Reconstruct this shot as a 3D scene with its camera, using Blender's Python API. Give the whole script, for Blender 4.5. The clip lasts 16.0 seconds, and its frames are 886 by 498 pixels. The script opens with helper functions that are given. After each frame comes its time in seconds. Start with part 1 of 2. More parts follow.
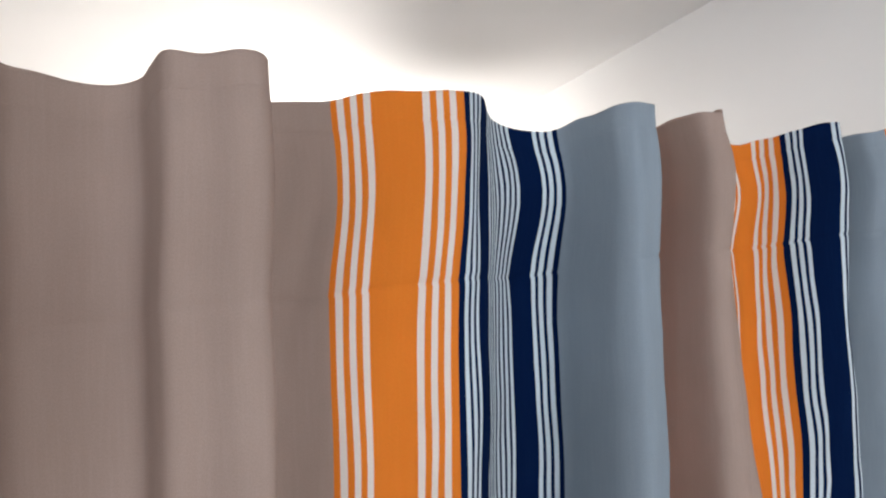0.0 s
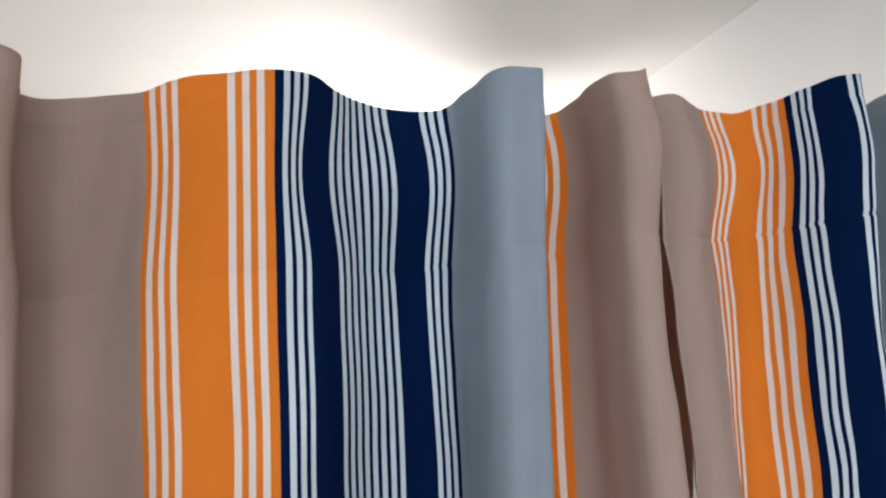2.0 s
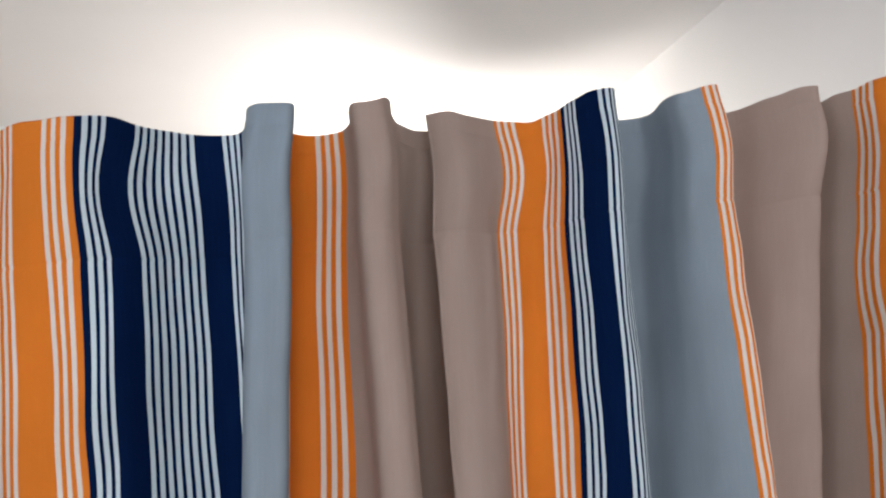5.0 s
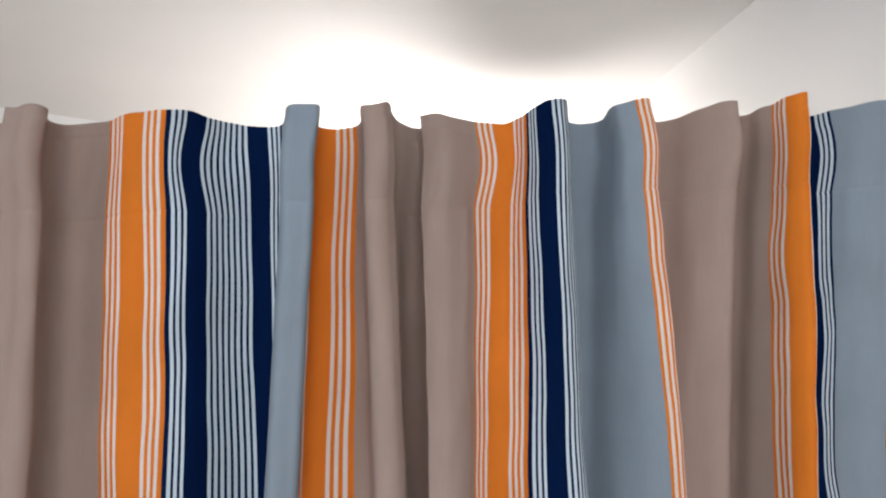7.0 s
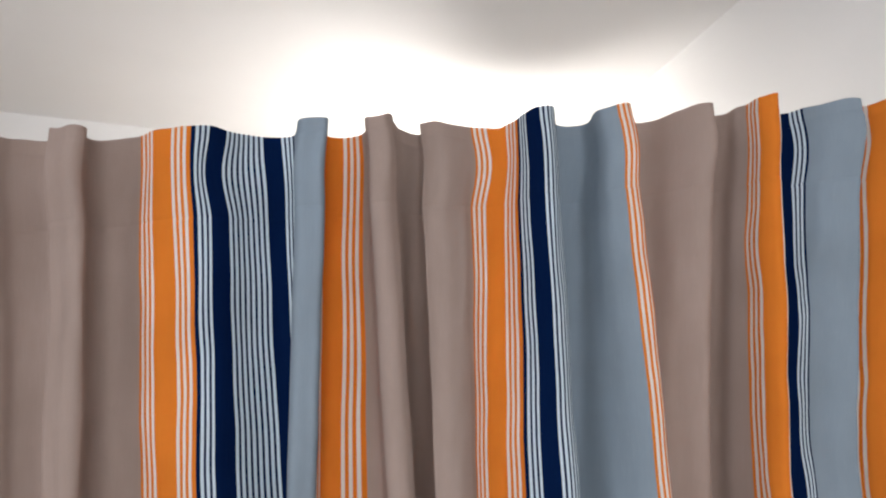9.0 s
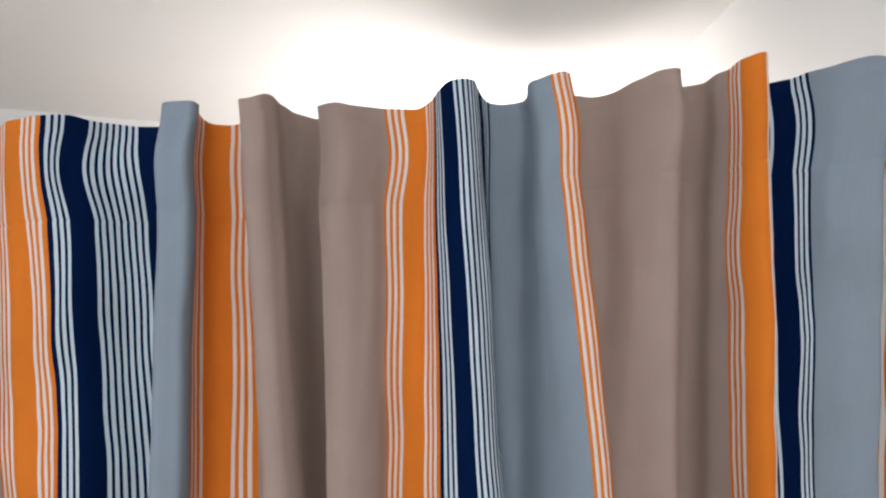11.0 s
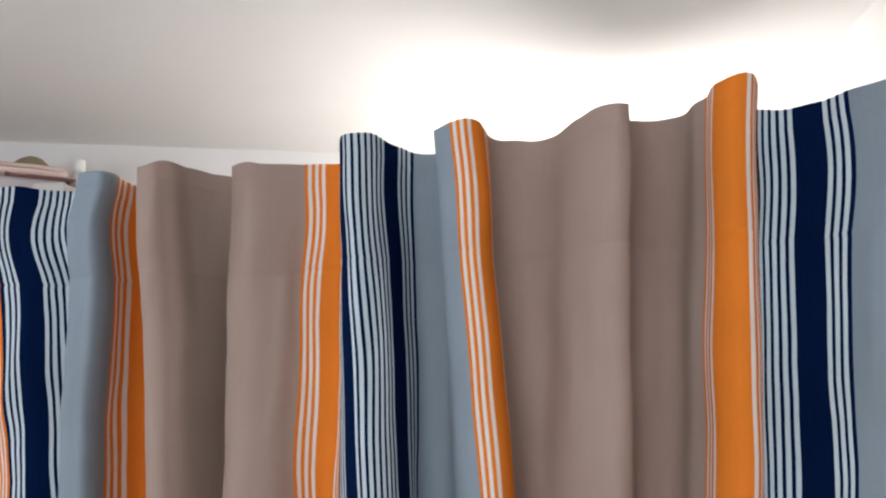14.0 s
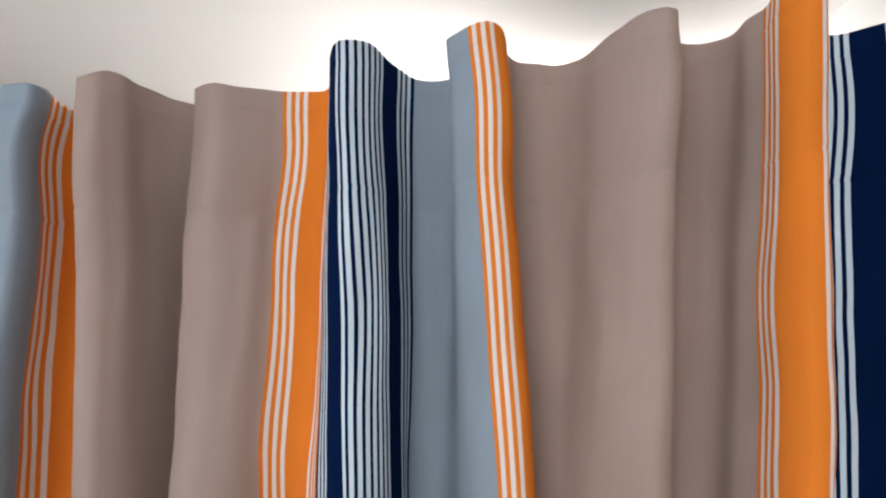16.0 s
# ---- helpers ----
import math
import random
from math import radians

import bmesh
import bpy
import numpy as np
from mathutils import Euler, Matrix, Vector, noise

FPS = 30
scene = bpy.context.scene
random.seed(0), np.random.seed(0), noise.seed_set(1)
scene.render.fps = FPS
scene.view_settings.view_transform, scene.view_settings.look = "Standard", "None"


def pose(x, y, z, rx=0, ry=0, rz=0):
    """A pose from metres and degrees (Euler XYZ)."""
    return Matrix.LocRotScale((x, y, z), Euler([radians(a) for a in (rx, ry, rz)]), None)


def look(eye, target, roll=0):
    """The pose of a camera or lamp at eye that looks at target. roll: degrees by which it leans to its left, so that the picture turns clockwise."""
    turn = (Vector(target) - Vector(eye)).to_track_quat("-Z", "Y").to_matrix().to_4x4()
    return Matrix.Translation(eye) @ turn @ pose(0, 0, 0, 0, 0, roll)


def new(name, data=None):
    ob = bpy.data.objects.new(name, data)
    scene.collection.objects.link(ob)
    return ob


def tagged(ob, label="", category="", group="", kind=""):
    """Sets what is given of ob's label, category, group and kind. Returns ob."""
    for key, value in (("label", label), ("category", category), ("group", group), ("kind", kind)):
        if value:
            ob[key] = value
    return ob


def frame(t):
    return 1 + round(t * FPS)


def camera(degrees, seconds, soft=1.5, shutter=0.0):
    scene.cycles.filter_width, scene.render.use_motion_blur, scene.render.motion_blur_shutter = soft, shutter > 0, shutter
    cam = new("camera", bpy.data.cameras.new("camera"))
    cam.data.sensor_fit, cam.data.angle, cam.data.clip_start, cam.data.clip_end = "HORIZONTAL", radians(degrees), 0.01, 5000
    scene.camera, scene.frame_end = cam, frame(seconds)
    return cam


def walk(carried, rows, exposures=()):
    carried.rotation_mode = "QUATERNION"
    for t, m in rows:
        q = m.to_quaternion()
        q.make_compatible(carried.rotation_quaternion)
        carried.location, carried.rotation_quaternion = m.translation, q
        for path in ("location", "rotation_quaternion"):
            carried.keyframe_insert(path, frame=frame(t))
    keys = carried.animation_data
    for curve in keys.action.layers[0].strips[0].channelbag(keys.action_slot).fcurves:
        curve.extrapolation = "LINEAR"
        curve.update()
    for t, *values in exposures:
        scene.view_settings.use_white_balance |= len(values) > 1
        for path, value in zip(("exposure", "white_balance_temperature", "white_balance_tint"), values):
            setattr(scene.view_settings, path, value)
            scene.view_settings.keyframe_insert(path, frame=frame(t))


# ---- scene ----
cam = camera(77.4, 16.0, soft=2.2)
PATH = [
    (0, (-0.2284, -0.2925, 2.1538), (0.8861, 1.3567, 2.3625), -8.01),
    (0.5, (-0.1734, -0.3059, 2.1506), (0.8507, 1.405, 2.3124), -8.52),
    (1, (-0.1335, -0.3473, 2.1483), (0.7573, 1.4354, 2.3324), -7.74),
    (1.5, (-0.0685, -0.3738, 2.1311), (0.6619, 1.4777, 2.3753), -6.75),
    (2, (-0.0322, -0.3494, 2.1163), (0.6778, 1.5002, 2.4194), -7.64),
    (2.5, (0.0092, -0.349, 2.1254), (0.6997, 1.5127, 2.3824), -7.14),
    (3, (0.0475, -0.3356, 2.1236), (0.7316, 1.5252, 2.3954), -7.04),
    (3.5, (0.0568, -0.3172, 2.1288), (0.7815, 1.5277, 2.3835), -7.63),
    (4, (0.1182, -0.3709, 2.0955), (0.7807, 1.4953, 2.4083), -7.96),
    (4.5, (0.1736, -0.4646, 2.1012), (0.7718, 1.4369, 2.3462), -7.08),
    (5, (0.1909, -0.5372, 2.071), (0.6789, 1.3934, 2.353), -7.01),
    (7.3, (0.2199, -0.7693, 1.99), (0.5645, 1.1786, 2.2918), -3.9),
    (7.5, (0.2235, -0.8026, 1.994), (0.5493, 1.1536, 2.2559), -3.89),
    (8, (0.22, -0.8256, 1.995), (0.5195, 1.1347, 2.2387), -4.36),
    (8.2, (0.209, -0.8178, 1.9867), (0.54, 1.1356, 2.2448), -4.94),
    (10.3, (0.3185, -0.7854, 1.9952), (0.5584, 1.1802, 2.2736), -5.32),
    (10.5, (0.3625, -0.7616, 2.0039), (0.5598, 1.2111, 2.2646), -4.8),
    (11, (0.442, -0.6839, 2.0117), (0.5629, 1.298, 2.2598), -4.55),
    (11.5, (0.5056, -0.6326, 2.0516), (0.4756, 1.3514, 2.2935), -3.78),
    (12, (0.5841, -0.5722, 2.0816), (0.3252, 1.3888, 2.3612), -2.22),
    (12.5, (0.6357, -0.5248, 2.1005), (0.2079, 1.4001, 2.3969), -1.55),
    (13.1, (0.6679, -0.5271, 2.0924), (0.2055, 1.3786, 2.4191), -1.66),
    (13.5, (0.7027, -0.5587, 2.093), (0.1999, 1.3366, 2.3943), -1.34),
    (14, (0.743, -0.5555, 2.0914), (0.2825, 1.3565, 2.3921), -1.63),
    (14.5, (0.7734, -0.5223, 2.0758), (0.348, 1.3993, 2.3919), -1.42),
    (15, (0.7677, -0.4902, 2.0647), (0.3599, 1.4417, 2.3644), -1.01),
    (15.5, (0.7451, -0.4631, 2.0476), (0.3738, 1.4741, 2.3768), -0.51),
    (16, (0.6704, -0.468, 2.0365), (0.3746, 1.4835, 2.3763), -0.9),
]
walk(cam, [(t, look(eye, target, roll)) for t, eye, target, roll in PATH],
     exposures=[(0, -0.06), (2.5, -0.12), (3.5, -0.24), (5, -0.16), (7.3, -0.09), (14.5, -0.08), (16, 0.13)])

# ---- world and light ----
world = bpy.data.worlds.new("world")
scene.world = world
world.use_nodes = True
wn = world.node_tree
sky = wn.nodes.new("ShaderNodeTexSky")
sky.sky_type, sky.sun_disc = "NISHITA", False
sky.sun_elevation, sky.sun_rotation = radians(35), radians(200)
wn.links.new(sky.outputs[0], wn.nodes["Background"].inputs[0])
wn.nodes["Background"].inputs[1].default_value = 0.1

SUN = new("sun", bpy.data.lights.new("sun", "SUN"))
SUN.data.energy, SUN.data.angle, SUN.data.color = 1.0, radians(0.5), (1.0, 0.95, 0.88)
SUN.matrix_world = look((0, 0, 6), (1.5, 4.0, 2.5))


def area(name, m, sx, sy, watts, color):
    li = bpy.data.lights.new(name, "AREA")
    li.shape, li.size, li.size_y, li.energy, li.color = "RECTANGLE", sx, sy, watts, color
    ob = new(name, li)
    ob.matrix_world = m
    return ob


# fill light from the room side, set in openings of two assumed, unseen windows
area("room_fill", look((0.1, -3.06, 1.65), (0.1, 0, 1.75)), 1.3, 1.1, 47, (0.88, 0.95, 1.04))
area("room_fill", look((-2.51, -2.1, 1.65), (0, -2.1, 1.75)), 1.25, 1.3, 34, (0.84, 0.95, 1.10))

# bulb in the bowl of the uplighter behind the curtain
BULB = new("uplighter_bulb", bpy.data.lights.new("uplighter_bulb", "POINT"))
BULB.data.energy, BULB.data.shadow_soft_size, BULB.data.color = 66, 0.085, (1.0, 0.965, 0.92)
BULB.location = (0.72, 1.85, 2.25)


# ---- materials ----
def material(name, rough=0.9, spec=0.2):
    m = bpy.data.materials.new(name)
    m.use_nodes = True
    nt = m.node_tree
    b = nt.nodes["Principled BSDF"]
    b.inputs["Roughness"].default_value = rough
    b.inputs["Specular IOR Level"].default_value = spec
    return m, nt, b


def mixed(nt, fac, a, b):
    mx = nt.nodes.new("ShaderNodeMix")
    mx.data_type = "RGBA"
    nt.links.new(fac, mx.inputs[0])
    mx.inputs[6].default_value, mx.inputs[7].default_value = (*a, 1), (*b, 1)
    return mx


def ramped(nt, src, lo, hi):
    r = nt.nodes.new("ShaderNodeMapRange")
    r.inputs[1].default_value, r.inputs[2].default_value = lo, hi
    nt.links.new(src, r.inputs[0])
    return r.outputs[0]


def cloth(name, color, fleck, weave=0.35, thin=0.25):
    """Woven cotton: crossed yarns across u (metres over the cloth) and v, with slubs and faint blotches."""
    m, nt, b = material(name, 0.95, 0.05)
    uv = nt.nodes.new("ShaderNodeUVMap")
    mp = nt.nodes.new("ShaderNodeMapping")
    mp.inputs["Scale"].default_value = (1400, 900, 1)
    nt.links.new(uv.outputs[0], mp.inputs[0])
    yarn = nt.nodes.new("ShaderNodeTexNoise")
    yarn.inputs["Scale"].default_value, yarn.inputs["Detail"].default_value = 1.0, 2.0
    nt.links.new(mp.outputs[0], yarn.inputs["Vector"])
    mp2 = nt.nodes.new("ShaderNodeMapping")
    mp2.inputs["Scale"].default_value = (500, 22, 1)
    nt.links.new(uv.outputs[0], mp2.inputs[0])
    slub = nt.nodes.new("ShaderNodeTexNoise")
    slub.inputs["Scale"].default_value, slub.inputs["Detail"].default_value = 1.0, 3.0
    nt.links.new(mp2.outputs[0], slub.inputs["Vector"])
    blot = nt.nodes.new("ShaderNodeTexNoise")
    blot.inputs["Scale"].default_value, blot.inputs["Detail"].default_value = 9.0, 4.0
    nt.links.new(uv.outputs[0], blot.inputs["Vector"])
    dark = tuple(c * (1 - weave) for c in color)
    c1 = mixed(nt, ramped(nt, yarn.outputs[0], 0.3, 0.7), dark, color)
    c2 = mixed(nt, ramped(nt, slub.outputs[0], 0.45, 0.8), color, fleck)
    mx = nt.nodes.new("ShaderNodeMix")
    mx.data_type = "RGBA"
    mx.inputs[0].default_value = 0.4
    nt.links.new(c1.outputs[2], mx.inputs[6]), nt.links.new(c2.outputs[2], mx.inputs[7])
    soil = nt.nodes.new("ShaderNodeMix")
    soil.data_type, soil.blend_type = "RGBA", "MULTIPLY"
    soil.inputs[0].default_value = 1.0
    nt.links.new(mx.outputs[2], soil.inputs[6])
    tone = mixed(nt, ramped(nt, blot.outputs[0], 0.3, 0.7), (0.92, 0.91, 0.9), (1.0, 1.0, 1.0))
    nt.links.new(tone.outputs[2], soil.inputs[7])
    nt.links.new(soil.outputs[2], b.inputs["Base Color"])
    bump = nt.nodes.new("ShaderNodeBump")
    bump.inputs["Strength"].default_value, bump.inputs["Distance"].default_value = 0.25, 0.0006
    nt.links.new(yarn.outputs[0], bump.inputs["Height"])
    nt.links.new(bump.outputs[0], b.inputs["Normal"])
    if thin:
        # light from behind seeps through the weave
        seep = nt.nodes.new("ShaderNodeBsdfTranslucent")
        deep = nt.nodes.new("ShaderNodeGamma")
        deep.inputs["Gamma"].default_value = 1.8
        nt.links.new(soil.outputs[2], deep.inputs["Color"]), nt.links.new(deep.outputs[0], seep.inputs["Color"])
        both = nt.nodes.new("ShaderNodeMixShader")
        both.inputs[0].default_value = thin
        nt.links.new(b.outputs[0], both.inputs[1]), nt.links.new(seep.outputs[0], both.inputs[2])
        nt.links.new(both.outputs[0], nt.nodes["Material Output"].inputs["Surface"])
    return m


BEIGE = cloth("beige_cotton", (0.48, 0.357, 0.302), (0.53, 0.402, 0.347), 0.18)
ORANGE = cloth("orange_cotton", (0.85, 0.25, 0.033), (0.88, 0.285, 0.045), 0.15)
CREAM = cloth("cream_cotton", (0.88, 0.80, 0.73), (0.90, 0.84, 0.78), 0.15)
NAVY = cloth("navy_cotton", (0.002, 0.013, 0.060), (0.005, 0.023, 0.085), 0.3)
PALE = cloth("pale_blue_cotton", (0.74, 0.83, 0.88), (0.80, 0.87, 0.91), 0.15)
GREY = cloth("blue_grey_cotton", (0.335, 0.395, 0.45), (0.385, 0.45, 0.505), 0.18)
CLOTHS = [BEIGE, ORANGE, CREAM, NAVY, PALE, GREY]


def plaster(name, color, dirty):
    m, nt, b = material(name, 0.85, 0.25)
    tc = nt.nodes.new("ShaderNodeTexCoord")
    n1 = nt.nodes.new("ShaderNodeTexNoise")
    n1.inputs["Scale"].default_value, n1.inputs["Detail"].default_value = 1.7, 6.0
    n2 = nt.nodes.new("ShaderNodeTexNoise")
    n2.inputs["Scale"].default_value, n2.inputs["Detail"].default_value = 160.0, 3.0
    nt.links.new(tc.outputs["Object"], n1.inputs["Vector"]), nt.links.new(tc.outputs["Object"], n2.inputs["Vector"])
    mx = mixed(nt, ramped(nt, n1.outputs[0], 0.3, 0.75), color, dirty)
    nt.links.new(mx.outputs[2], b.inputs["Base Color"])
    bump = nt.nodes.new("ShaderNodeBump")
    bump.inputs["Strength"].default_value, bump.inputs["Distance"].default_value = 0.15, 0.002
    nt.links.new(n2.outputs[0], bump.inputs["Height"]), nt.links.new(bump.outputs[0], b.inputs["Normal"])
    return m


def grained(name, color, dark, rough=0.5, scale=(3, 40, 3)):
    m, nt, b = material(name, rough, 0.35)
    tc = nt.nodes.new("ShaderNodeTexCoord")
    mp = nt.nodes.new("ShaderNodeMapping")
    mp.inputs["Scale"].default_value = scale
    nz = nt.nodes.new("ShaderNodeTexNoise")
    nz.inputs["Scale"].default_value, nz.inputs["Detail"].default_value, nz.inputs["Distortion"].default_value = 3.0, 6.0, 0.6
    nt.links.new(tc.outputs["Object"], mp.inputs[0]), nt.links.new(mp.outputs[0], nz.inputs["Vector"])
    mx = mixed(nt, ramped(nt, nz.outputs[0], 0.35, 0.7), color, dark)
    nt.links.new(mx.outputs[2], b.inputs["Base Color"])
    return m


WALL = plaster("white_wall_paint", (0.80, 0.785, 0.77), (0.77, 0.755, 0.74))
CEIL = plaster("ceiling_paint", (0.80, 0.785, 0.77), (0.77, 0.755, 0.74))
WOOD = grained("floor_oak", (0.24, 0.15, 0.085), (0.17, 0.10, 0.055))
CABINET = grained("wardrobe_veneer", (0.42, 0.28, 0.15), (0.33, 0.2, 0.1), 0.45, (2, 2, 30))
METAL, _, _b = material("brushed_steel", 0.35, 0.5)
_b.inputs["Metallic"].default_value, _b.inputs["Base Color"].default_value = 1.0, (0.6, 0.6, 0.58, 1)
CAP, _, _b = material("white_plastic", 0.4, 0.5)
_b.inputs["Base Color"].default_value = (0.8, 0.8, 0.78, 1)
BOTTLE = plaster("translucent_white_plastic", (0.62, 0.61, 0.59), (0.58, 0.57, 0.55))
PINK = cloth("pink_towelling", (0.80, 0.62, 0.56), (0.84, 0.68, 0.62), 0.2, 0)
ROSE = cloth("dusky_rose_towelling", (0.36, 0.19, 0.17), (0.42, 0.25, 0.22), 0.3, 0)
DARK = cloth("dark_brown_wool", (0.06, 0.035, 0.03), (0.09, 0.06, 0.05), 0.3, 0)
LILAC = cloth("pale_lilac_towelling", (0.66, 0.60, 0.62), (0.72, 0.66, 0.68), 0.2, 0)
OLIVE = cloth("olive_brown_wool", (0.34, 0.28, 0.19), (0.42, 0.36, 0.26), 0.3, 0)
LINEN = cloth("white_linen", (0.80, 0.79, 0.76), (0.84, 0.83, 0.81), 0.12, 0)
SILVER = plaster("pale_grey_board", (0.55, 0.54, 0.50), (0.48, 0.47, 0.44))
WINE = plaster("dark_red_board", (0.16, 0.03, 0.035), (0.12, 0.025, 0.03))
PAGES = grained("book_pages", (0.72, 0.66, 0.54), (0.62, 0.56, 0.45), 0.8, (300, 4, 4))


# ---- mesh helpers ----
def part(name, bm, mats, parent=None, label=""):
    bmesh.ops.recalc_face_normals(bm, faces=bm.faces)
    me = bpy.data.meshes.new(name)
    bm.to_mesh(me)
    bm.free()
    for mt in mats if isinstance(mats, list) else [mats]:
        me.materials.append(mt)
    ob = new(name, me)
    ob.parent = parent
    if label:
        ob["label"] = label
    return ob


def box(x0, x1, y0, y1, z0, z1, bevel=0.0, seg=2, bm=None):
    bm = bm or bmesh.new()
    r = bmesh.ops.create_cube(bm, size=1)
    for v in r["verts"]:
        v.co = Vector(((x0 + x1) / 2 + v.co.x * (x1 - x0), (y0 + y1) / 2 + v.co.y * (y1 - y0), (z0 + z1) / 2 + v.co.z * (z1 - z0)))
    if bevel:
        es = [e for e in bm.edges if e.verts[0] in r["verts"]]
        bmesh.ops.bevel(bm, geom=es, offset=bevel, segments=seg, affect="EDGES", profile=0.5)
    return bm


def lathe(profile, n=32, center=(0, 0, 0), axis="Z"):
    bm = bmesh.new()
    rings = []
    for r, h in profile:
        ring = []
        for i in range(n):
            a = 2 * math.pi * i / n
            c = (r * math.cos(a), r * math.sin(a), h) if axis == "Z" else (h, r * math.cos(a), r * math.sin(a))
            ring.append(bm.verts.new(Vector(c) + Vector(center)))
        rings.append(ring)
    for a, b in zip(rings, rings[1:]):
        for i in range(n):
            f = bm.faces.new((a[i], a[(i + 1) % n], b[(i + 1) % n], b[i]))
            f.smooth = True
    return bm


# ---- room ----
X0, X1, Y0, Y1, H = -2.5, 1.72, -3.05, 3.3, 3.10


def wall(name, bm, mat=None):
    return tagged(part(name, bm, mat or WALL), kind="structure")


wall("floor", box(X0 - 0.2, X1 + 0.2, Y0 - 0.2, Y1 + 0.2, -0.12, 0), WOOD)
wall("ceiling", box(X0 - 0.2, X1 + 0.2, Y0 - 0.2, Y1 + 0.2, H, H + 0.15), CEIL)
NORTH = pose(-0.33, 2.257, 0, 0, 0, 24.5)
wall("wall_north", box(-2.8, 2.5, 0, 0.2, 0, H)).matrix_world = NORTH
wall("wall_east", box(X1, X1 + 0.2, Y0, Y1, 0, H))


def pierced(name, along, a0, a1, o0, o1, s0, s1, near, far):
    """An unseen wall with one assumed window opening for the fill light, as four blocks joined."""
    bm = bmesh.new()
    for u0, u1, z0, z1 in ((a0, o0, 0, H), (o1, a1, 0, H), (o0, o1, 0, s0), (o0, o1, s1, H)):
        if along == "x":
            box(u0, u1, near, far, z0, z1, bm=bm)
        else:
            box(near, far, u0, u1, z0, z1, bm=bm)
    return wall(name, bm)


pierced("wall_south", "x", X0 - 0.2, X1 + 0.2, -0.65, 0.85, 0.95, 2.3, Y0 - 0.2, Y0)
pierced("wall_west", "y", Y0, 1.4, -2.75, -1.45, 0.95, 2.3, X0 - 0.2, X0)


# ---- striped curtain ----
# stripes of one colour group: (cloth index, width in mm)
ORANGE_GROUP = [(1, 4), (2, 4.6), (1, 4.4), (2, 4.4), (1, 4.4), (2, 4.6), (1, 33), (2, 4.8), (1, 4.4), (2, 4.4), (1, 4.4), (2, 4.6), (1, 6)]
NAVY_GROUP = [(3, 6), (4, 4.4), (3, 3.2), (4, 4), (3, 3.2), (4, 3.6), (3, 27)] + [(4, 4.2), (3, 3.3)] * 7 + [(4, 4.2), (3, 27)] + [(4, 4.2), (3, 3.2)] * 2 + [(4, 4.2), (3, 4.2)]
GROUPS = {"beige": [(0, 1)], "orange": ORANGE_GROUP, "navy": NAVY_GROUP, "grey": [(5, 1)]}
TOP, SEAM, HANG = 2.30, 0.128, 2.22


class Fold:
    """One fold of the heading: its plan points in mm (a third number: how far the edge sags), how far it drifts sideways
    and back in mm for each metre down, its bulge and its sideways sway above the seam."""

    def __init__(self, points, drift=-35, lean=120, bulge=8, sway=0, marks=None):
        self.points, self.marks = points, marks or {}
        self.hang = (drift, lean, bulge, sway)


LEFT = [
    Fold([(-705, 40), (-690, 20), (-672, -20), (-650, -28), (-632, -10), (-622, 35)], -35, 120, 8, 0, marks={0: "beige"}),
    Fold([(-590, 50), (-545, 25), (-520, 0), (-495, 10), (-470, 45)], -35, 120, 8, 0, marks={1: "orange", 2: "navy"}),
    Fold([(-440, 50), (-420, 10), (-405, -18), (-385, -18), (-372, 15), (-362, 52)], -35, 120, 8, 0, marks={0: "grey", 5: "orange"}),
    Fold([(-335, 52), (-310, 16), (-294, -8), (-274, -6), (-258, 12), (-247, 34)], -35, 120, 8, 0, marks={3: "beige"}),
    Fold([(-221, 46), (-203, 44), (-192, 35), (-188, 14), (-182, -5), (-166, -11), (-152, -19), (-139, -18), (-134, -9), (-146, 17), (-154, 39)], -60, 101, 9, 0),
    Fold([(-145, 52, -1), (-117, 52, -1), (-80, 36, -1)], -66, 111, 6, 5, marks={2: "orange"}),
    Fold([(-55, 18), (-30, 5), (1, -5), (16, 0)], -60, 168, 5, 0, marks={2: "navy"}),
    Fold([(29, 8), (46, 26)], -50, 142, 6, -11),
    Fold([(67, 45, 1), (91, 54, 1), (122, 52, 1), (138, 43, 1)], -16, 181, 13, 4, marks={3: "grey"}),
    Fold([(145, 18, 2), (150, -13, 2), (160, -26, 2), (179, -24, 2), (190, -23, 2), (193, -10), (187, 7)], -98, 103, 6, -2, marks={6: "orange"}),
    Fold([(183, 27, 3), (188, 44, 8), (203, 52, 8), (222, 52, 8), (242, 44, 8)], -70, 124, 7, 1, marks={4: "beige"}),
    Fold([(249, 27, 2), (246, 2), (248, -28, 8), (261, -36, 8), (275, -34, 3), (280, -28), (287, -17), (291, 10)], -8, 125, 7, 3),
    Fold([(303, 42), (322, 60), (355, 70), (395, 75), (440, 80)], -6, 270, 8, 0),
]
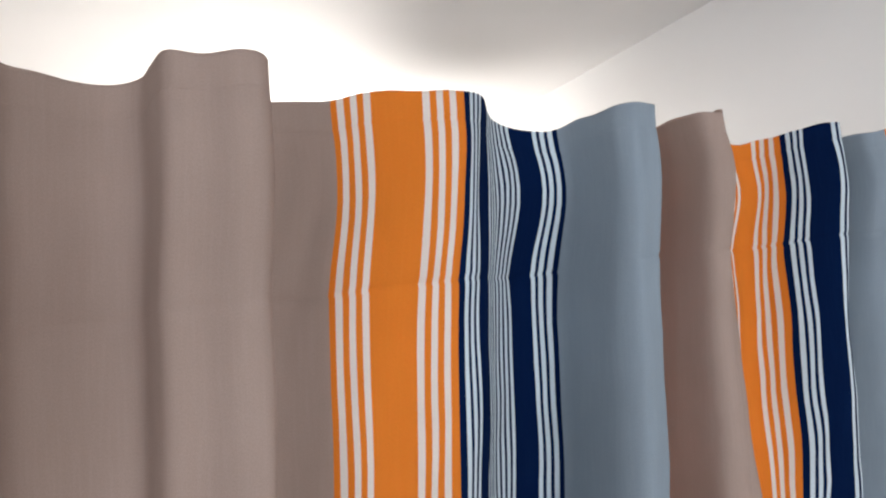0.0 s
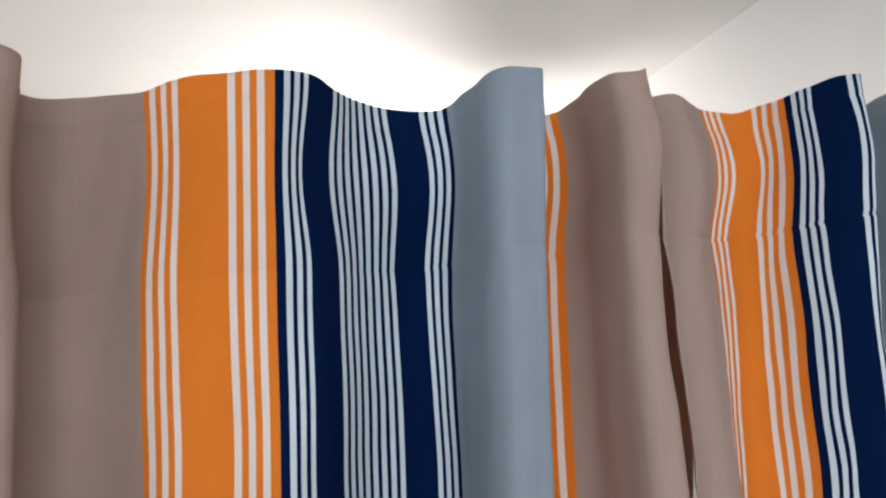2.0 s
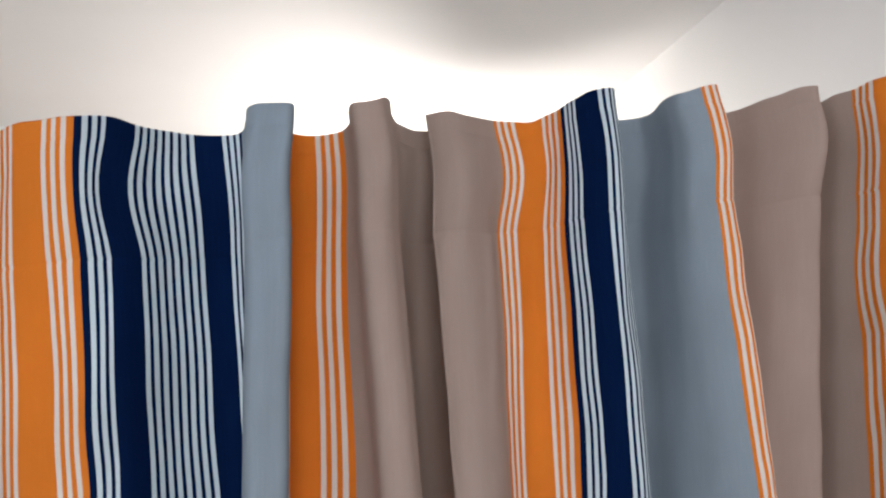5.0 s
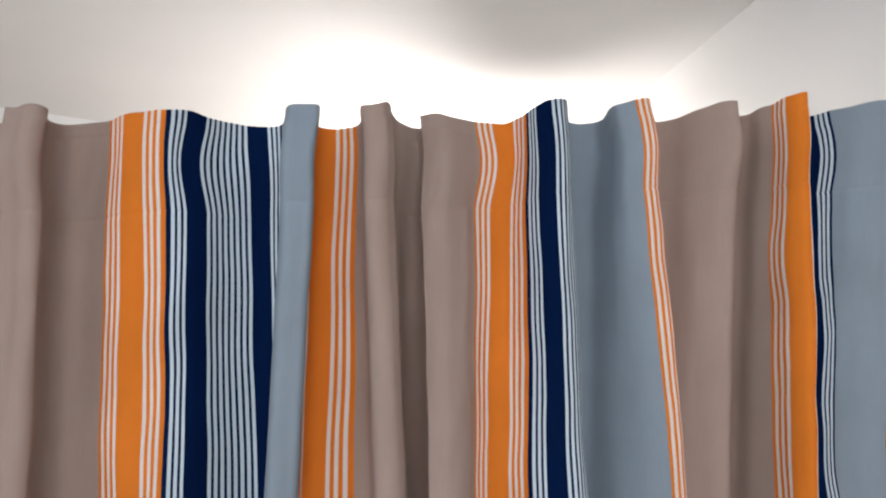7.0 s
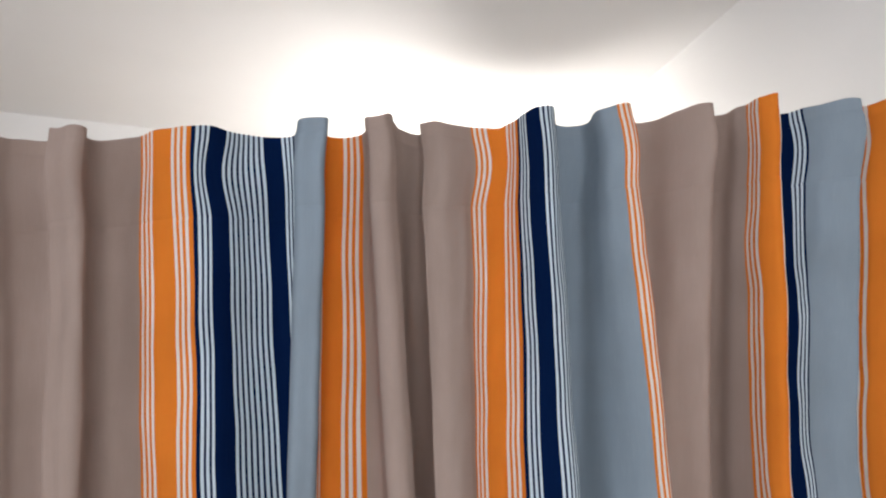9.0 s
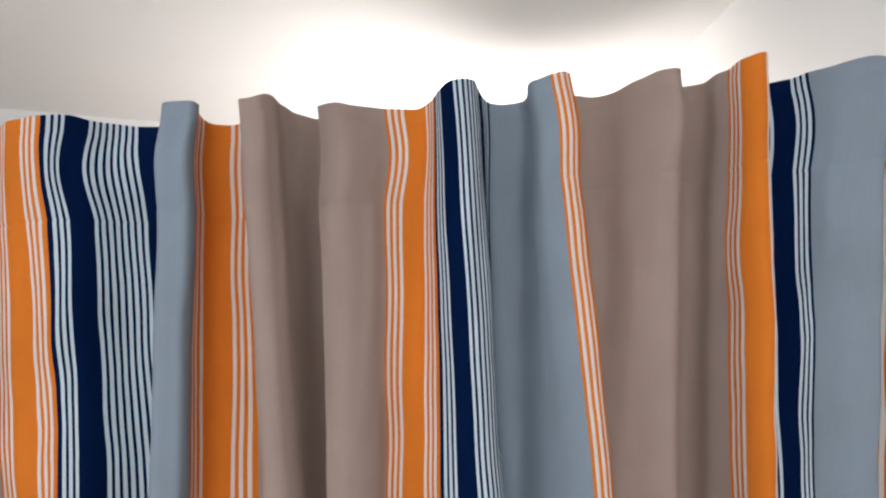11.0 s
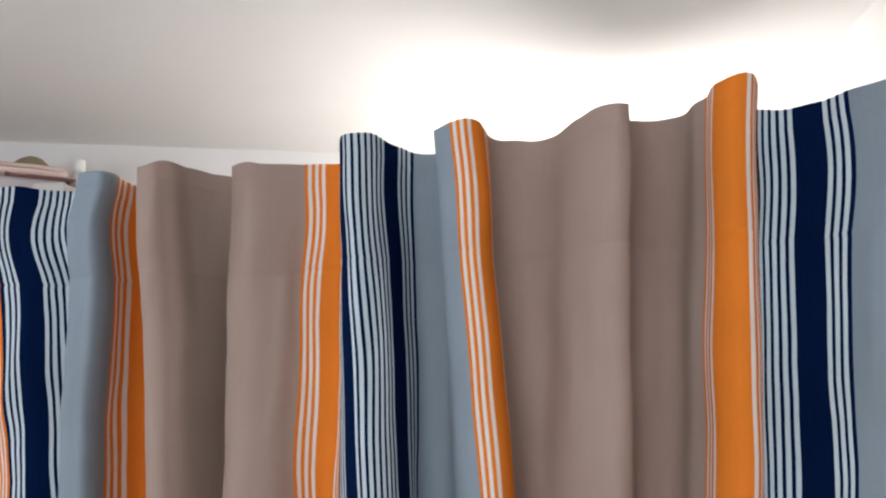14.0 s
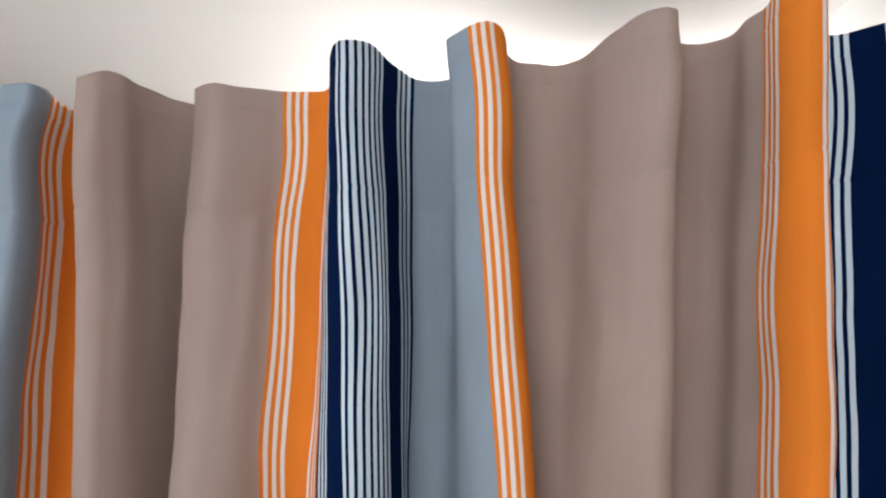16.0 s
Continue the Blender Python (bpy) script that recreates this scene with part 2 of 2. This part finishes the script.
RIGHT = [
    Fold([(333, 31, -6), (347, 26, -6), (366, 26, -6), (401, 44, -6)], -34, 48, 4, 3, marks={0: "beige"}),
    Fold([(421, 55, -3), (447, 58, -3), (468, 54, -3)], -80, 95, 9, 8, marks={0: "orange"}),
    Fold([(481, 39, -3), (489, 16, -3)], -80, 95, 3, 0, marks={1: "navy"}),
    Fold([(495, -6, -5), (506, -26, -5), (516, -36, -5), (526, -34, -5), (539, -19, -5), (547, 4, -5), (556, 32, -5)], -7, 122, 4, 0),
    Fold([(566, 46), (590, 50), (609, 44), (614, 20)], -73, 162, 7, 0, marks={0: "grey"}),
    Fold([(609, -10, 2), (611, -31, 2), (630, -45, 2), (646, -48, 2), (657, -37, 2), (661, -14, 2), (661, 8, 2)], 27, 111, 8, 2, marks={2: "orange", 6: "beige"}),
    Fold([(669, 20, 1), (701, 33, 3), (725, 26, 5), (742, 2, 6)], -101, 120, 8, 1),
    Fold([(755, -19, 4), (772, -38, 1), (789, -45), (800, -36), (800, -10), (805, 10)], -48, 187, 12, 1),
    Fold([(821, 24, -1), (843, 27, -1), (857, 15, -1), (863, -4, -1)], -63, 192, 8, 0),
    Fold([(870, -22, -3), (873, -52, -3), (884, -64, -3), (898, -61, -3), (910, -39, -3), (916, -9, -3), (923, 21, -3)], -62, 114, 6, -3, marks={0: "orange", 4: "navy"}),
    Fold([(942, 31), (959, 27), (978, 15), (996, 1)], -47, 109, 8, 0, marks={3: "grey"}),
    Fold([(1011, -17, -2), (1028, -31, -3), (1052, -38, -2), (1070, -39), (1079, -30), (1084, -6)], -55, 168, 8, 0),
    Fold([(1090, 8), (1106, 4), (1118, -18), (1134, -40), (1152, -44), (1166, -26), (1176, 10), (1200, 34), (1235, 30)], -40, 180, 8, 0, marks={0: "orange", 5: "beige"}),
]


def hermite(P, per=10):
    """Centripetal spline through rows of P; the first two columns are the plan."""
    P = np.array(P, float)
    ext = np.vstack([2 * P[0] - P[1], P, 2 * P[-1] - P[-2]])
    out, index = [], []
    for i in range(1, len(ext) - 2):
        p0, p1, p2, p3 = ext[i - 1:i + 3]
        t = [0.0]
        for a, b in ((p0, p1), (p1, p2), (p2, p3)):
            t.append(t[-1] + max(np.linalg.norm(b[:2] - a[:2]), 1e-6) ** 0.5)
        index.append(len(out))
        for k in range(per):
            u = t[1] + (t[2] - t[1]) * k / per
            a1 = (t[1] - u) / (t[1] - t[0]) * p0 + (u - t[0]) / (t[1] - t[0]) * p1
            a2 = (t[2] - u) / (t[2] - t[1]) * p1 + (u - t[1]) / (t[2] - t[1]) * p2
            a3 = (t[3] - u) / (t[3] - t[2]) * p2 + (u - t[2]) / (t[3] - t[2]) * p3
            b1 = (t[2] - u) / (t[2] - t[0]) * a1 + (u - t[0]) / (t[2] - t[0]) * a2
            b2 = (t[3] - u) / (t[3] - t[1]) * a2 + (u - t[1]) / (t[3] - t[1]) * a3
            out.append((t[2] - u) / (t[2] - t[1]) * b1 + (u - t[1]) / (t[2] - t[1]) * b2)
    index.append(len(out))
    out.append(P[-1])
    return np.array(out), index


def curtain(folds, seed, label):
    rows, marks = [], []
    for f in folds:
        for i, (x, y, *sag) in enumerate(f.points):
            if i in f.marks:
                marks.append((len(rows), f.marks[i]))
            rows.append((x, y, *f.hang, sag[0] if sag else 0))
    # let drift and lean pass gently from fold to fold
    R = np.array(rows, float)
    for _ in range(2):
        R[1:-1, 2:] = (R[:-2, 2:] + 2 * R[1:-1, 2:] + R[2:, 2:]) / 4
    curve, index = hermite(R)
    arc = np.concatenate([[0], np.cumsum(np.linalg.norm(np.diff(curve[:, :2], axis=0), axis=1))])
    cuts = [arc[index[i]] for i, _ in marks] + [arc[-1]]
    columns, cloths = [cuts[0]], []
    for (s0, s1), (_, kind) in zip(zip(cuts, cuts[1:]), marks):
        stripes = GROUPS[kind]
        scale = (s1 - s0) / sum(w for _, w in stripes)
        s = s0
        for c, w in stripes:
            n = max(1, math.ceil(w * scale / 3.0))
            for k in range(n):
                columns.append(s + w * scale * (k + 1) / n)
                cloths.append(c)
            s += w * scale
    columns = np.array(columns)
    C = np.stack([np.interp(columns, arc, curve[:, k]) for k in range(7)], axis=1) / 1000.0
    drops = [0, 0.0025, 0.006, 0.012, 0.0182, 0.02, 0.0218, 0.03, 0.042, 0.055, 0.068, 0.08, 0.092, 0.103, 0.112, 0.119, 0.124, 0.1265, 0.1285, 0.131, 0.136, 0.144, 0.155]
    while drops[-1] < HANG:
        drops.append(min(HANG, drops[-1] + (0.018 if drops[-1] < 0.75 else 0.06)))

    def place(j, d):
        x, y, drift, lean, bulge, sway, sag = C[j]
        fall = d if d < 0.5 else 0.5 + 0.25 * (1 - math.exp(-(d - 0.5) / 0.25))
        s = columns[j] / 1000.0
        px, py = x + drift * fall, y + lean * fall
        if d < SEAM:
            py -= bulge * math.sin(math.pi * d / SEAM) ** 1.5
            px += sway * math.sin(math.pi * d / SEAM) ** 1.5
        # the rows of stitches draw the cloth in
        py += 0.0014 * math.exp(-((d - SEAM) / 0.002) ** 2) + 0.0009 * math.exp(-((d - 0.02) / 0.0016) ** 2)
        g = min(1.0, 0.3 + d / 0.05)
        py += 0.003 * g * noise.noise((s * 30, d * 4.5, seed + 13)) + 0.0045 * g * noise.noise((s * 16, d * 9, seed)) + 0.0018 * g * noise.noise((s * 50 + d * 14, d * 20 - s * 9, seed + 5))
        py += 0.007 * min(1.0, d / 0.2) * noise.noise((s * 20 + d * 0.6, d * 1.6, seed + 21))
        py += 0.011 * min(1.0, d / 0.08) * max(0.0, noise.noise((s * 13, d * 6.5, seed + 31)) - 0.22)
        px += 0.0022 * g * noise.noise((s * 13, d * 11, seed + 9))
        z = TOP - d - sag * math.exp(-d / 0.1) + 0.0035 * noise.noise((s * 34, 0.0, seed + 3)) * math.exp(-d / 0.05)
        return Vector((px, py, z))

    n, m = len(columns), len(drops)
    grid = np.array([[place(j, d) for d in drops] for j in range(n)])
    du, dv = np.gradient(grid, axis=0), np.gradient(grid, axis=1)
    nor = np.cross(du, dv)
    nor /= np.linalg.norm(nor, axis=2, keepdims=True) + 1e-9
    back = grid - nor * np.where(np.mean(nor[:, :, 1]) < 0, 1, -1) * 0.0016
    back[:, 0, 2] -= 0.0006

    def sheet(name, i0, i1, parent, tag=""):
        """Front and back skins of the rows i0 to i1, closed at their rims."""
        k = i1 - i0 + 1
        verts = [tuple(grid[j, i]) for j in range(n) for i in range(i0, i1 + 1)] + [tuple(back[j, i]) for j in range(n) for i in range(i0, i1 + 1)]
        off = n * k
        faces, mats = [], []
        for j in range(n - 1):
            for i in range(k - 1):
                a, b, c, d = j * k + i, (j + 1) * k + i, (j + 1) * k + i + 1, j * k + i + 1
                faces += [(d, c, b, a), (off + a, off + b, off + c, off + d)]
                mats += [cloths[j], cloths[j]]
            faces.append((j * k, (j + 1) * k, off + (j + 1) * k, off + j * k)), mats.append(cloths[j])
            faces.append((off + j * k + k - 1, off + (j + 1) * k + k - 1, (j + 1) * k + k - 1, j * k + k - 1)), mats.append(cloths[j])
        for j in (0, n - 1):
            for i in range(k - 1):
                faces.append((j * k + i, j * k + i + 1, off + j * k + i + 1, off + j * k + i)), mats.append(cloths[min(j, n - 2)])
        me = bpy.data.meshes.new(name)
        me.from_pydata(verts, [], faces)
        for mt in CLOTHS:
            me.materials.append(mt)
        me.polygons.foreach_set("material_index", mats)
        me.polygons.foreach_set("use_smooth", [True] * len(faces))
        layer = me.uv_layers.new(name="weave")
        us = np.array([(columns[j] / 1000.0, drops[i]) for j in range(n) for i in range(i0, i1 + 1)] * 2)
        loops = np.zeros(len(me.loops), dtype=np.int32)
        me.loops.foreach_get("vertex_index", loops)
        layer.data.foreach_set("uv", us[loops].ravel())
        ob = new(name, me)
        ob.parent = parent
        if tag:
            ob["label"] = tag
        return ob

    base = tagged(new("curtain"), label, "curtain", "striped curtains")
    sheet("panel", 0, m - 1, base)

    def thread(name, d, lift=0.0003, half=0.00025):
        bm = bmesh.new()
        uvl = bm.loops.layers.uv.new("weave")
        i = min(range(m), key=lambda q: abs(drops[q] - d))
        sign = np.where(np.mean(nor[:, :, 1]) < 0, 1, -1)
        run = 0.0
        for j in range(n - 1):
            if j % 3 == 2:
                continue
            a, b = Vector(grid[j, i] + nor[j, i] * sign * lift), Vector(grid[j + 1, i] + nor[j + 1, i] * sign * lift)
            vs = [bm.verts.new(a + Vector((0, 0, half))), bm.verts.new(b + Vector((0, 0, half))), bm.verts.new(b - Vector((0, 0, half))), bm.verts.new(a - Vector((0, 0, half)))]
            vb = [bm.verts.new(v.co - Vector(nor[j, i]) * float(sign) * lift * 0.9) for v in vs]
            quads = [(0, 1, 2, 3)]
            for q in quads:
                fc = bm.faces.new([vs[x] for x in q])
                fc.material_index = cloths[j]
            for e in range(4):
                fc = bm.faces.new((vs[e], vb[e], vb[(e + 1) % 4], vs[(e + 1) % 4]))
                fc.material_index = cloths[j]
        return part(name, bm, CLOTHS, base, "fine row of machine stitches")

    thread("stitching", SEAM)
    thread("stitching", 0.02)
    return base


curtain(LEFT, 1.7, "beige, orange, navy and grey striped cotton curtain hanging in deep folds")
curtain(RIGHT, 7.3, "striped cotton curtain in beige, orange, navy overlapping the next panel")

# rod that the hidden loops run on
rod = tagged(new("curtain_rod"), "slim steel curtain rod behind the curtain heading", "curtain rod")
part("tube", lathe([(0, X0), (0.009, X0), (0.009, X1), (0, X1)], 20, (0, 0.125, 2.222), "X"), METAL, rod)

# ---- behind the curtain ----
def rounded(x0, x1, y0, y1, z0, z1, mat, name, parent, label="", bevel=0.003):
    return part(name, box(x0, x1, y0, y1, z0, z1, bevel), mat, parent, label)


lamp = tagged(new("floor_lamp"), "tall steel uplighter lamp with a bowl and an added shadow blocker", "floor lamp")
LX, LY, LZ = BULB.location.x, BULB.location.y, BULB.location.z - 0.035
part("base", lathe([(0, 0), (0.14, 0), (0.145, 0.01), (0.14, 0.022), (0.03, 0.034), (0, 0.034)], 40, (LX, LY, 0)), METAL, lamp)
part("pole", lathe([(0, 0.03), (0.012, 0.03), (0.012, LZ - 0.12), (0, LZ - 0.12)], 20, (LX, LY, 0)), METAL, lamp)
BOWL = [(0, -0.12), (0.06, -0.116), (0.10, -0.095), (0.135, -0.05), (0.155, -0.002), (0.158, 0), (0.152, -0.001), (0.132, -0.047), (0.098, -0.09), (0.058, -0.111), (0, -0.115)]
part("shade", lathe([(r, LZ + z) for r, z in BOWL], 48, (LX, LY, 0)), METAL, lamp, "brushed metal bowl open at the top")
# unseen blocker on a bent arm, tipped over the bowl's rim, shadows the ceiling
BLOCKER = pose(LX + 0.075, LY - 0.195, LZ + 0.188, 38, 0, 14)
part("shadow_blocker", lathe([(0, 0.045), (0.05, 0.045), (0.105, 0), (0.135, -0.03), (0.132, -0.03), (0.102, 0.002), (0.048, 0.041), (0, 0.041)], 40), METAL, lamp, "small brushed metal shade, unseen, added to shadow the ceiling").matrix_world = BLOCKER
knee = Vector((LX + 0.06, LY - 0.2, LZ - 0.12))
for u, v in ((Vector((LX, LY, LZ - 0.3)), knee), (knee, BLOCKER.translation)):
    rodlet = part("arm", lathe([(0, 0), (0.007, 0), (0.007, (v - u).length), (0, (v - u).length)], 14), METAL, lamp)
    rodlet.matrix_world = Matrix.Translation(u) @ (v - u).to_track_quat("Z", "Y").to_matrix().to_4x4()

wardrobe = tagged(new("wardrobe"), "tall light wooden wardrobe standing against the wall", "wardrobe")
wardrobe.matrix_world = NORTH
WX0, WX1, WY0, WY1, WH = -2.0, -0.95, -0.55, -0.01, 2.70
part("body", box(WX0, WX1, WY0 + 0.022, WY1, 0.0, WH, 0.004), CABINET, wardrobe)
for k in range(3):
    w = (WX1 - WX0) / 3
    d = part("door", box(WX0 + k * w + 0.003, WX0 + (k + 1) * w - 0.003, WY0, WY0 + 0.02, 0.08, WH - 0.02, 0.003), CABINET, wardrobe)
    part("handle", lathe([(0, 0), (0.006, 0), (0.006, 0.12), (0, 0.12)], 12, (WX0 + (k + 0.9) * w, WY0 - 0.006, 1.05)), METAL, d)

bottle = tagged(new("bottle"), "pale plastic bottle with a white screw cap on the wardrobe", "bottle")
bottle.matrix_world = NORTH @ pose(-1.325, -0.35, WH)
part("body", lathe([(0, 0), (0.028, 0), (0.032, 0.004), (0.032, 0.122), (0.029, 0.142), (0.022, 0.15), (0.021, 0.154), (0, 0.154)], 28), BOTTLE, bottle)
cap = [(0, 0.154), (0.0225, 0.154), (0.023, 0.157), (0.0225, 0.202), (0.0205, 0.206), (0, 0.206)]
part("cap", lathe(cap, 28), CAP, bottle, "white ribbed screw cap")


def folded(name, at, sx, sy, sz, turn, mat, label, cat, seed, lump=0.0):
    """A folded cloth: a slab of rounded layers that sags unevenly, its middle heaped up by lump."""
    bm = box(-sx / 2, sx / 2, -sy / 2, sy / 2, 0, sz)
    bmesh.ops.subdivide_edges(bm, edges=bm.edges, cuts=7, use_grid_fill=True)
    for v in bm.verts:
        u, w, h = v.co.x / sx * 2, v.co.y / sy * 2, v.co.z / sz * 2 - 1
        r = 1 - 0.09 * abs(h) ** 3
        v.co.x, v.co.y = v.co.x * r, v.co.y * r
        if h > -0.9:
            v.co.z += 0.006 * noise.noise(v.co * 14 + Vector((seed, 0, 0))) - 0.008 * max(abs(u), abs(w)) ** 4 * (h > 0)
            v.co.z += lump * (h + 1) / 2 * max(0.0, 1 - u * u - w * w)
    for f in bm.faces:
        f.smooth = True
    ob = part(name, bm, mat)
    ob.matrix_world = NORTH @ pose(*at, 0, 0, turn)
    return tagged(ob, label, cat)


folded("towel", (-1.505, -0.35, WH), 0.25, 0.24, 0.098, 24, LILAC, "plump folded pale lilac towel lying on the wardrobe", "towel", 1)
folded("towel", (-1.475, -0.352, WH + 0.094), 0.245, 0.235, 0.017, 26, ROSE, "thin folded dusky rose cloth on a stack", "towel", 3)
folded("towel", (-1.505, -0.35, WH + 0.106), 0.25, 0.235, 0.055, 22, PINK, "folded pale pink towel on top of a stack", "towel", 4)
folded("scarf", (-1.52, -0.345, WH + 0.152), 0.17, 0.15, 0.018, 10, OLIVE, "crumpled olive brown scarf heaped on folded towels", "scarf", 5, 0.05)
folded("napkin", (-1.385, -0.42, WH), 0.13, 0.10, 0.075, -6, LINEN, "white folded linen napkin pile beside the towels", "napkin", 8)


def leaning_book(at, tilt, w, h, cover, label):
    """A closed book that leans on its neighbour: two boards, a spine and the page block."""
    book = tagged(new("book"), label, "book")
    book.matrix_world = NORTH @ pose(*at, 0, tilt, 8)
    rounded(0, 0.0025, -0.07, 0.07, 0, h, cover, "cover", book, bevel=0.0008)
    rounded(w - 0.0025, w, -0.07, 0.07, 0, h, cover, "cover", book, bevel=0.0008)
    rounded(0.0025, w - 0.0025, -0.07, -0.0675, 0, h, cover, "spine", book, bevel=0.0008)
    rounded(0.0028, w - 0.0028, -0.067, 0.067, 0.003, h - 0.003, PAGES, "pages", book, "yellowed paper page block", bevel=0.0004)


leaning_book((-1.68, -0.36, WH + 0.006), -17, 0.024, 0.145, DARK, "dark brown book leaning towards a stack of towels")
leaning_book((-1.735, -0.36, WH + 0.008), -17, 0.028, 0.165, SILVER, "pale grey book leaning against a dark book")
leaning_book((-1.765, -0.36, WH + 0.008), -17, 0.022, 0.15, WINE, "dark red book leaning against a pale book")
